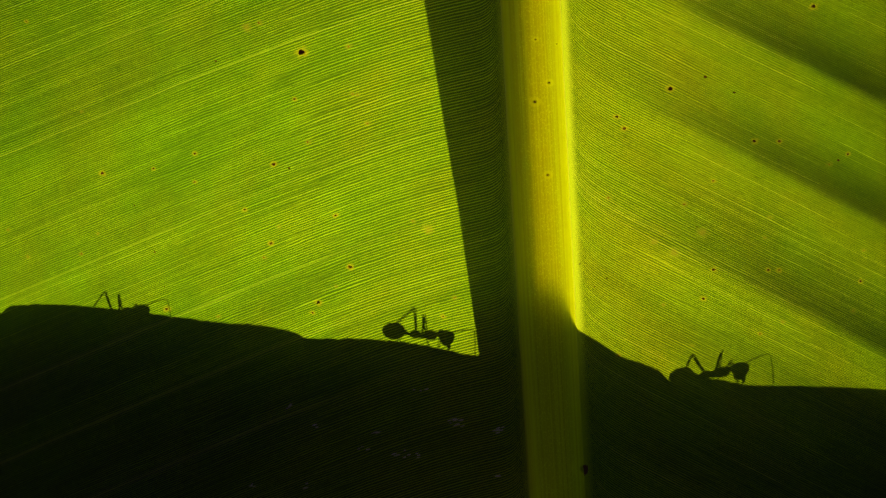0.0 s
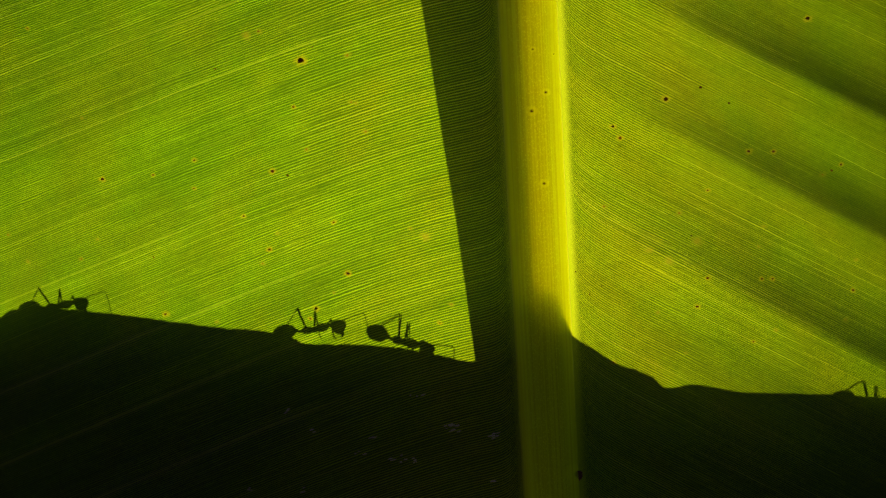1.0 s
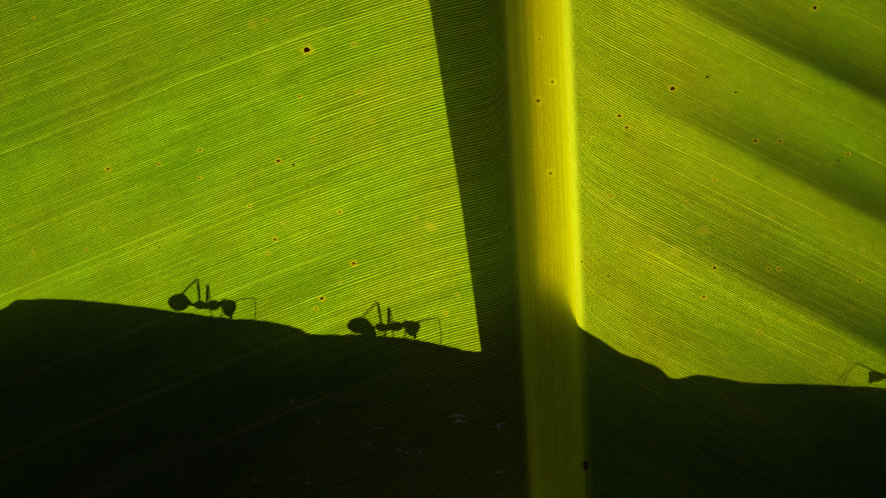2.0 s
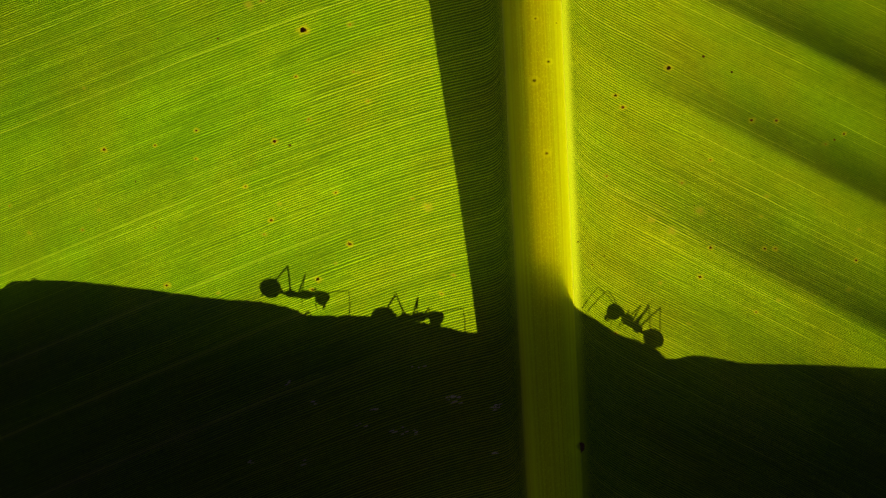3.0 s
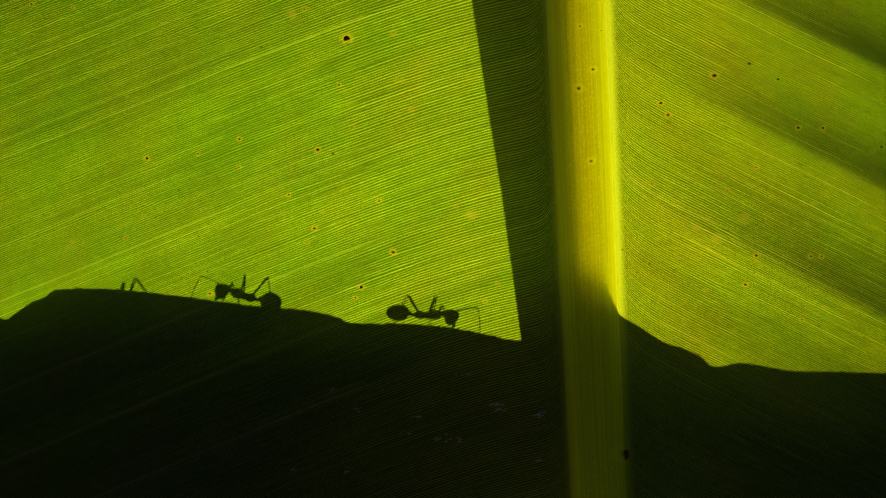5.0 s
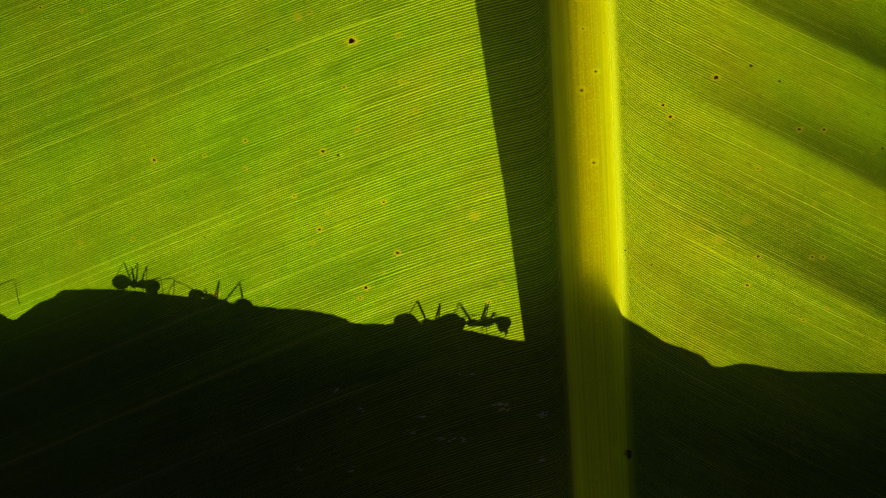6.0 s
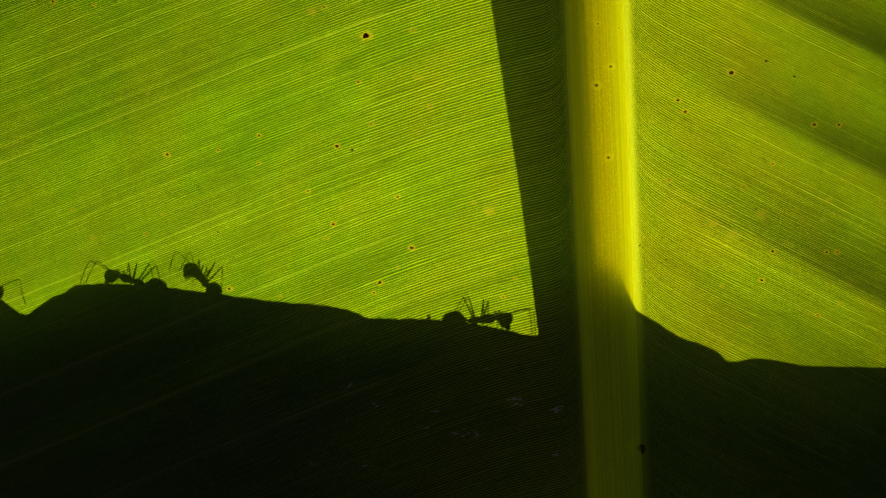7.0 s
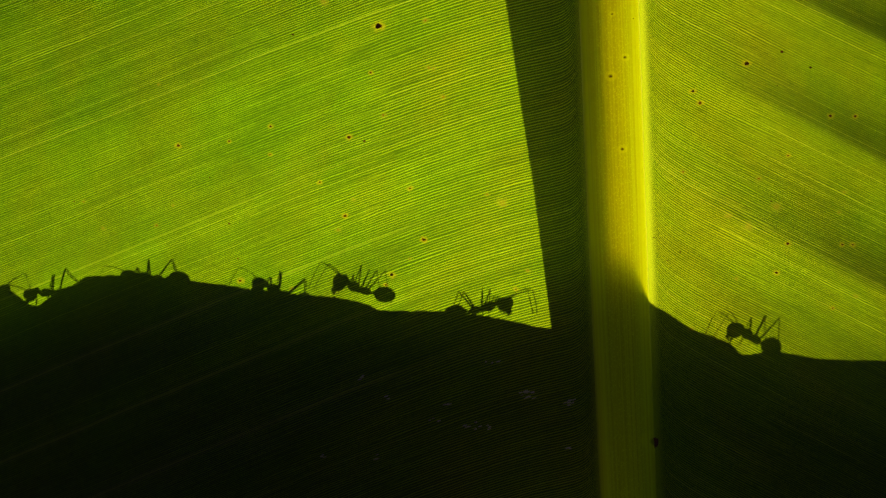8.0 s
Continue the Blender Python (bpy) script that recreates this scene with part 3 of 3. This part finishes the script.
def make_ant():
    ant = tagged(holder("ant", Matrix.Identity(4)), "long-legged dark brown ant walking on a cut leaf edge", "ant", "ants on the leaf edge")
    bm = bmesh.new()
    blob(bm, (1.05, 0, 0.16), (0.82, 0.48, 0.56))
    blob(bm, (0.2, 0, 0.0), (0.60, 0.36, 0.38))
    blob(bm, (-0.6, 0, -0.02), (0.74, 0.40, 0.46), 0.1)
    part("thorax", bm, SHELL, ant)
    bm = bmesh.new()
    blob(bm, (-1.45, 0, -0.1), (0.32, 0.16, 0.18), 0, 10, 8)
    blob(bm, (-1.9, 0, 0.02), (0.30, 0.22, 0.30), 0, 10, 8)
    part("waist", bm, SHELL, ant)
    bm = bmesh.new()
    blob(bm, (-3.25, 0, 0.0), (1.34, 0.95, 0.96), -0.10, 20, 14)
    part("abdomen", bm, SHELL, ant, "glossy oval dark abdomen")
    bm = bmesh.new()
    blob(bm, (2.92, 0, 0.46), (1.0, 0.95, 0.80), -0.42, 18, 12)
    bmesh.ops.rotate(bm, verts=bm.verts, cent=Vector((2.4, 0, 0.46)) * ANT, matrix=Matrix.Rotation(radians(30), 3, "Y"))
    blob(bm, (1.9, 0, 0.34), (0.42, 0.24, 0.28), 0, 8, 6)
    head_ = part("head", bm, SHELL, ant)
    for s in (-1, 1):
        bm = bmesh.new()
        tube(bm, [Vector(p) * ANT for p in ((3.2, 0.40 * s, -0.35), (3.48, 0.42 * s, -0.85), (3.36, 0.06 * s, -1.25))], [0.26 * ANT, 0.19 * ANT, 0.05 * ANT], 8)
        part("mandible", bm, SHELL, head_)
        bm = bmesh.new()
        line = [(3.3, 0.25 * s, 0.75), (4.3, 0.6 * s, 1.15), (5.7, 0.95 * s, 1.45), (5.9, 1.0 * s, 1.3), (6.3, 0.9 * s, 0.0), (6.6, 0.7 * s, -1.5)]
        tube(bm, [Vector(p) * ANT for p in line], [r * ANT for r in (0.075, 0.055, 0.055, 0.05, 0.055, 0.065)], 7)
        part("antenna", bm, SHELL, head_, "thin elbowed feeler")
    for s in (-1, 1):
        for hip, knee, foot, toe in (((1.25, 0.25, -0.1), (2.0, 0.95, 1.15), (2.45, 0.75, -0.9), (2.8, 0.5, -1.35)),
                                     ((0.2, 0.28, -0.15), (0.35, 1.15, 2.35), (0.75, 0.85, -0.7), (0.95, 0.5, -1.35)),
                                     ((-0.55, 0.28, -0.15), (-1.95, 1.1, 2.6), (-3.6, 0.9, -0.4), (-4.3, 0.5, -1.35))):
            bm = bmesh.new()
            h = Vector((hip[0], hip[1] * s, hip[2]))
            pts = [Vector((p[0], p[1] * s, p[2])) - h for p in (hip, knee, foot, toe)]
            line = [pts[0], pts[0].lerp(pts[1], 0.4), pts[0].lerp(pts[1], 0.95), pts[1], pts[1].lerp(pts[2], 0.1), pts[1].lerp(pts[2], 0.6), pts[2], pts[3]]
            tube(bm, [p * ANT for p in line], [r * ANT for r in (0.11, 0.105, 0.07, 0.06, 0.06, 0.06, 0.045, 0.03)], 7)
            leg = part("leg", bm, SHELL, ant)
            leg.location = h * ANT
    for o in ant.children_recursive:
        o.data.transform(Matrix.Diagonal((1, 1, 0.88, 1)))
        o.location.z *= 0.88
    return ant


ants = [make_ant()]
TRACKS = [
    (1, [(0, -2.55, 1.2, 0), (0.2, -1.2, 1.2, 3), (0.4, -2.48, 1.3, 14), (0.5, -3.2, 1.5, 22), (0.6, -3.53, 1.4, 19), (0.8, -4.61, 1.08, 3), (1, -4.2, 0.72, -11), (1.2, -4.59, -0.48, -50), (1.6, -5.87, -3.0, -60), (2.2, -8.6, -3.0, -60), (2.4, -9.2, -2.6, -75), (2.5, -9.55, -2.6, -75), (2.8, -9.11, -5.0, -60), (8, -18.42, -8.0, -60)]),
    (1, [(0, -36.6, -0.5, 6), (0.2, -31.6, 0.45, 9), (0.5, -27.18, 0.6, 12), (0.6, -24.98, 0.8, 10), (0.8, -18.54, 1.2, 4), (1, -14.2, 1.65, 8), (1.2, -11.22, 0.96, 0), (2.3, -4.91, 1.08, 0), (2.5, -2.82, 1.2, 0), (2.7, -2.23, 1.2, 0), (2.9, -2.81, 0.5, 0), (3.1, -4.34, 0.3, 5), (3.3, -4.5, 0.65, 7), (3.5, -2.4, 1.05, 11), (3.7, -0.12, 0.48, -15), (3.9, 0.16, -1.3, -45), (4.1, -0.6, -1.6, -50), (4.3, -2.4, -2.8, -50), (4.8, -4.83, -6.0, -50), (8, -9.59, -9.0, -50)]),
    (1, [(0, -55.32, 0.48, 0), (0.5, -52.34, 0.6, 0), (0.8, -48.01, -0.12, 0), (1, -43.6, 0.45, 3), (1.2, -40.53, 0.75, 0), (2.3, -21.95, 1.2, 0), (2.5, -18.83, 1.32, -5), (2.7, -17.07, 1.7, -4), (2.9, -16.28, 1.95, -2), (3.1, -16.01, 1.8, 0), (3.3, -15.63, 1.2, 5), (3.5, -14.94, 1.25, 8), (3.7, -12.55, 1.0, 4), (3.9, -10.82, 1.2, 0), (4.1, -9.51, 1.2, 0), (4.3, -9.19, 1.2, 0), (4.5, -8.7, 1.32, 0), (4.7, -8.37, 1.2, -4), (5.8, -2.24, 1.08, 5), (6, -1.41, 1.08, 5), (6.2, -0.73, 0.84, 0), (6.4, 1.6, -2.2, -40), (6.5, 1.7, -3.8, -42), (6.7, 1.79, -5.0, -40), (8, 0.9, -8.0, -40)]),
    (1, [(0, -42.51, -3.6, 0), (3.3, -38.66, -2.1, 5), (3.5, -38.6, -1.2, 5), (3.7, -37.63, 0.54, 5), (3.9, -34.14, -0.6, 0), (4.2, -31.62, -1.7, 0), (4.5, -31.6, -3.0, 0), (8, -31.32, -4.8, 0)]),
    (-1, [(0, -15.3, -4.2, 0), (3.6, -17.5, -2.4, 0), (3.9, -19.8, -0.9, 0), (4.1, -21.27, -0.4, 8), (4.3, -21.8, 0.9, 12), (4.5, -22.85, 1.2, 14), (4.7, -25.76, 1.2, 3), (5.8, -29.8, 0.0, 2), (6, -30.7, -0.15, 4), (6.2, -30.8, 0.3, 8), (6.4, -31.0, 1.3, 16, 40), (6.5, -31.58, 1.5, 18, 45), (6.8, -33.14, 1.4, 18, 52), (7, -34.0, 1.4, 18, 58), (7.2, -33.9, 1.5, 22, 60), (7.4, -33.6, 1.7, 24, 58), (7.6, -34.9, 1.6, 22, 52), (7.8, -38.2, 0.7, 12, 20), (8, -41.2, -0.1, 0)]),
    (-1, [(0, -54.63, -3.6, 0), (3.8, -46.03, -2.1, 0), (4.3, -45.37, -2.9, 0), (4.7, -42.59, -2.9, 0), (5.1, -40.8, -0.6, 0), (5.8, -39.6, 0.6, -3, 120), (6, -40.16, 0.9, -4, 128), (6.2, -40.75, 0.9, 0, 130), (6.5, -41.0, 1.25, 12, 115), (6.7, -41.4, 0.8, 6, 70), (7, -42.1, 0.4, 9, 25), (7.2, -45.0, 0.35, 6), (7.4, -47.4, 0.05, 8), (7.6, -48.8, 0.12, 10), (7.8, -50.8, 0.30, 8), (8, -52.8, 0.1, 12)]),
    (1, [(0, -5.94, -4.2, 0), (5.2, -10.02, -2.7, 0), (5.8, -8.16, 0.0, 0), (6, -6.39, 0.3, 0), (6.2, -5.28, 0.6, 0), (6.4, -4.0, 1.0, 14), (6.5, -3.61, 1.15, 17), (6.8, -3.28, 0.84, 5), (7, -2.7, 0.6, 6, 15), (7.2, -1.87, 0.4, 5), (7.4, -3.0, 0.4, 24), (7.6, -3.9, 0.4, 26), (7.8, -4.1, 0.55, 18), (8, -4.0, 0.7, 13, 20)]),
    (-1, [(0, 2.64, -5.4, 0), (6.6, -4.79, -2.7, 0), (7, -7.94, -1.5, 0), (7.2, -10.27, 0.12, 0), (7.4, -15.5, 1.6, 4), (7.6, -17.4, 1.8, 4), (7.8, -17.4, 1.5, 3, 15), (8, -17.2, 1.55, 2, 28)]),
    (-1, [(0, -5.32, -5.4, 0), (7, -15.84, -2.7, 0), (7.4, -19.88, -1.2, 0), (7.6, -22.38, 0.0, 2), (7.8, -24.6, -0.1, 5), (8, -26.3, -0.1, 8)]),
    (1, [(0, -78.36, 0.0, 0), (4.7, -62.99, 0.3, 0), (5.8, -60.88, 0.6, 0), (6.5, -59.55, 0.6, -8), (7, -61.34, 0.48, -8), (7.5, -62.02, 0.12, -8), (8, -61.73, -0.48, 0)]),
    (1, [(0, 28.12, 0.55, 6), (0.3, 32.21, 0.65, 6), (0.5, 36.18, 0.54, 3), (0.6, 37.64, 0.24, 0), (0.9, 43.8, -0.3, 0), (1.2, 47.8, -0.35, 0), (1.6, 51.27, -0.6, 0), (8, 48.51, -3.6, 0)]),
    (-1, [(0, 58.32, -1.2, 0), (1.6, 55.69, 0.6, 0), (2.3, 41.39, 0.96, 4, 30), (2.5, 36.4, 1.1, 2, 30), (2.7, 30.45, 1.2, 5, 30), (2.9, 23.4, 1.5, 12, 32), (3.1, 17.2, 1.5, 12, 32), (3.3, 13.63, 0.6, 0), (3.4, 11.5, -1.5, 0), (3.5, 9.77, -3.0, 0), (3.8, 5.14, -3.0, 0), (8, -3.39, -5.4, 0)]),
    (-1, [(0, 63.7, -2.4, 0), (6.6, 57.33, 0.3, 0), (7.2, 47.6, 1.2, 4, 10), (7.4, 43.0, 1.5, 6, 25), (7.6, 37.8, 1.6, 8, 32), (7.8, 31.0, 1.5, 10, 40), (8, 24.88, 1.8, 11, 46)]),
]
for _ in TRACKS[1:]:
    ants.append(copy_thing(ants[0], Matrix.Identity(4)))

# ---- small marks on the near leaf ----
def disc_mesh(material):
    """A low ragged crumb, about one unit across its middle."""
    bm = bmesh.new()
    mid = bm.verts.new((0, -0.25, 0))
    ring = [bm.verts.new((math.cos(k * math.pi / 6) * random.uniform(0.6, 1.3), 0, math.sin(k * math.pi / 6) * random.uniform(0.6, 1.3))) for k in range(12)]
    for k in range(12):
        bm.faces.new((mid, ring[(k + 1) % 12], ring[k]))
    me = bpy.data.meshes.new("spot")
    bm.to_mesh(me)
    bm.free()
    me.materials.append(material)
    return me


DISCS = {material: [disc_mesh(material) for _ in range(6)] for material in (SPOT, RUST)}


def spot(parent, p, size, turn=0.0, material=SPOT):
    ob = new("spot", random.choice(DISCS[material]))
    ob.parent = parent
    ob.location = p + Vector((0, -0.05 * MM, 0))
    ob.rotation_euler = (0, turn, 0)
    ob.scale = (size * 0.38 * MM, size * 0.10 * MM, size * 0.29 * MM)
    return ob


SPOTS_LEFT = {"great": [(-14.54, 20.92)],
    "large": [(-18.07, 9.18), (-37.43, 8.35), (-10.06, -1.93), (-13.66, -5.8), (-31.0, -6.75)],
    "small": [(-31.6, 8.81), (-26.84, 10.39), (-26.98, 7.31), (-21.42, 4.33), (-18.82, 0.62), (-14.34, -6.94), (-11.52, 3.6), (-0.11, -7.26), (-44.79, 24.87), (-49.4, 25.28), (-15.6, 16.03)],
    "brown": [(-7.73, 13.38), (-19.64, -0.96), (-3.15, 3.01), (1.21, -5.2), (-9.24, 16.48), (-9.5, 21.42), (-19.05, 24.04), (-40.21, -0.5), (-48.88, 2.12), (-14.25, 11.52)],
    "orange": [(-1.54, 2.1), (-20.4, 23.6)],
    "pale": [(-11.65, -4.07), (-17.83, 2.43), (-8.76, 16.36), (-39.2, 15.08), (-38.28, 1.71), (-46.65, -0.88), (-25.04, -7.48)],
    "black": [(-16.37, 8.76), (-23.85, 20.2), (-31.84, -0.28)],
    "dot": [(-34.57, 18.95), (-31.12, -4.24), (-50.02, 2.12), (-33.94, 4.84), (-13.19, 22.3), (-5.98, 22.45), (-16.04, -3.21)]}
SPOTS_RIGHT = {"large": [(23.62, 16.44), (18.25, 13.71), (31.99, 11.07), (28.08, -1.99), (27.12, -5.22), (37.67, 24.32)],
    "small": [(19.0, 12.49), (34.5, 11.02), (41.35, 9.55), (27.98, 7.03), (34.75, -2.19), (43.04, -3.49), (32.96, -8.96), (33.67, -2.17)],
    "brown": [(39.46, 8.58), (17.39, 5.4), (25.12, 4.64), (18.45, -11.32)],
    "orange": [(26.99, 1.73), (21.99, 0.9), (24.12, -0.27)],
    "pale": [(33.8, 3.21), (33.3, 1.09), (43.08, -0.18), (42.15, -6.41), (35.11, -7.49), (23.08, -5.85), (26.05, -10.21)],
    "black": [(27.11, 17.58), (30.01, 15.95), (40.39, 9.0)],
    "dot": [(14.44, -1.54), (15.93, -3.95), (26.41, 2.31), (26.74, 14.18), (17.21, -3.03), (24.98, 20.15), (39.23, -13.12), (21.62, -18.3)]}
# each kind: the size of its yellowed ring (0: none), whether the ring is pale all through, the size of its dead heart (0: none), and that heart's material
KINDS = {"great": (0.80, False, 0.85, SPOT), "large": (0.48, False, 0.50, SPOT), "small": (0.37, False, 0.32, SPOT), "brown": (0.40, True, 0.26, RUST),
         "orange": (0.66, True, 0, None), "pale": (0.34, True, 0.12, RUST), "black": (0, False, 0.36, SPOT), "dot": (0, False, 0.20, SPOT)}
for side, kinds in ((-1, SPOTS_LEFT), (1, SPOTS_RIGHT)):
    blade, rings, washed = blades[0 if side < 0 else 1], [], []
    for kind, places in kinds.items():
        ring, pale, heart, stuff = KINDS[kind]
        for x, z in places:
            grow = random.uniform(0.85, 1.2)
            if heart:
                spot(blade, blade_at(abs(x - rib_x(z)) - RIB_EDGE[side], z, side)[0], heart * grow, random.uniform(-0.5, 0.5), stuff)
            if ring:
                (washed if pale else rings).append((x, z, ring * grow))
    flecked(blade, rings)
    flecked(blade, washed, "pale_fleck")
flecks = []
for x, z, size in ((11.31, 17.26, 0.42), (9.84, 15.33, 0.52), (11.12, 7.72, 0.45), (9.96, 21.7, 0.3), (12.14, 21.19, 0.2), (14.95, -23.94, 1.3)):
    mark = spot(midrib, rib_at((x - rib_x(z)) / RIB_EDGE[1 if x > rib_x(z) else -1], z), size)
    mark.scale *= 0.6
    if size > 1:
        mark.scale = (0.30 * MM, 0.10 * MM, 0.78 * MM)
    flecks.append((x, z, size))
flecked(midrib, flecks)

# pale scratches on the blade
bm = bmesh.new()
for x, z in ((0.6, -18.64), (0.96, -19.14), (0.29, -19.03), (1.34, -18.76), (5.5, -19.81), (5.87, -19.49), (-7.85, -20.28), (-4.46, -22.77), (-3.21, -22.61), (-17.27, -17.7), (-14.46, -19.45), (-21.85, -26.79), (-2.73, -15.42), (-9.48, -22.24), (-5.71, -22.67), (5.43, -24.89), (-15.7, -26.75)):
    for _ in range(3):
        px_, pz = x + random.gauss(0, 0.35), z + random.gauss(0, 0.18)
        length, thick = random.uniform(0.25, 0.65), random.uniform(0.08, 0.16)
        p = blade_at(rib_x(pz) - RIB_EDGE[-1] - px_, pz, -1)[0] + Vector((0, -0.06 * MM, 0))
        way = Vector((math.cos(0.32), 0, math.sin(0.32))) * length * MM
        tube(bm, [p - way * 0.5, p, p + way * 0.5], [thick * 0.3 * MM, thick * 0.6 * MM, thick * 0.3 * MM], 5)
tagged(part("scratches", bm, SCAR, blades[0], "pale dry scratches"), kind="stuff")


# ---- movement ----
def ant_rows(facing, rows):
    out = []
    ts = [r[0] for r in rows]
    for k in range(81):
        t = k / 10
        x, lift, lean = (float(np.interp(t, ts, [r[i] for r in rows])) for i in (1, 2, 3))
        yaw = float(np.interp(t, ts, [r[4] if len(r) > 4 else 0.0 for r in rows]))
        slope = math.degrees(math.atan2(edge_z(x + 2.0) - edge_z(x - 2.0), 4.0))
        bob = 0.08 * math.sin(t * 17 + x)
        place = FAR @ behind(x, edge_z(x) + lift - 0.05 + bob, 1.4 if lift < -0.3 else 0.0 if lift > 0.4 else 1.4 * (0.4 - lift) / 0.7)
        turn = pose(0, 0, 0, 0, -slope * 0.6, 0) @ (pose(0, 0, 0, 0, 0, 180) if facing < 0 else Matrix.Identity(4)) @ pose(0, 0, 0, 0, -lean, yaw)
        out.append((t, Matrix.Translation(place) @ ANT_TURN @ turn))
    return out


def motions():
    for n, (ant, (facing, rows)) in enumerate(zip(ants, TRACKS)):
        keyed = ant_rows(facing, rows)
        walk(ant, keyed)
        legs = [o for o in ant.children if o.name.startswith("leg")]
        for k, leg in enumerate(legs):
            home = leg.location.copy()
            gait = []
            for i in range(81):
                t = i / 10
                x = float(np.interp(t, [r[0] for r in rows], [r[1] for r in rows]))
                ph = facing * x * 2 * math.pi / 3.4 + (k % 2) * math.pi + (k // 3) * math.pi + n + t * 3
                gait.append((t, pose(*home, 5 * math.cos(ph), 13 * math.sin(ph), 9 * math.sin(ph))))
            walk(leg, gait)


motions()
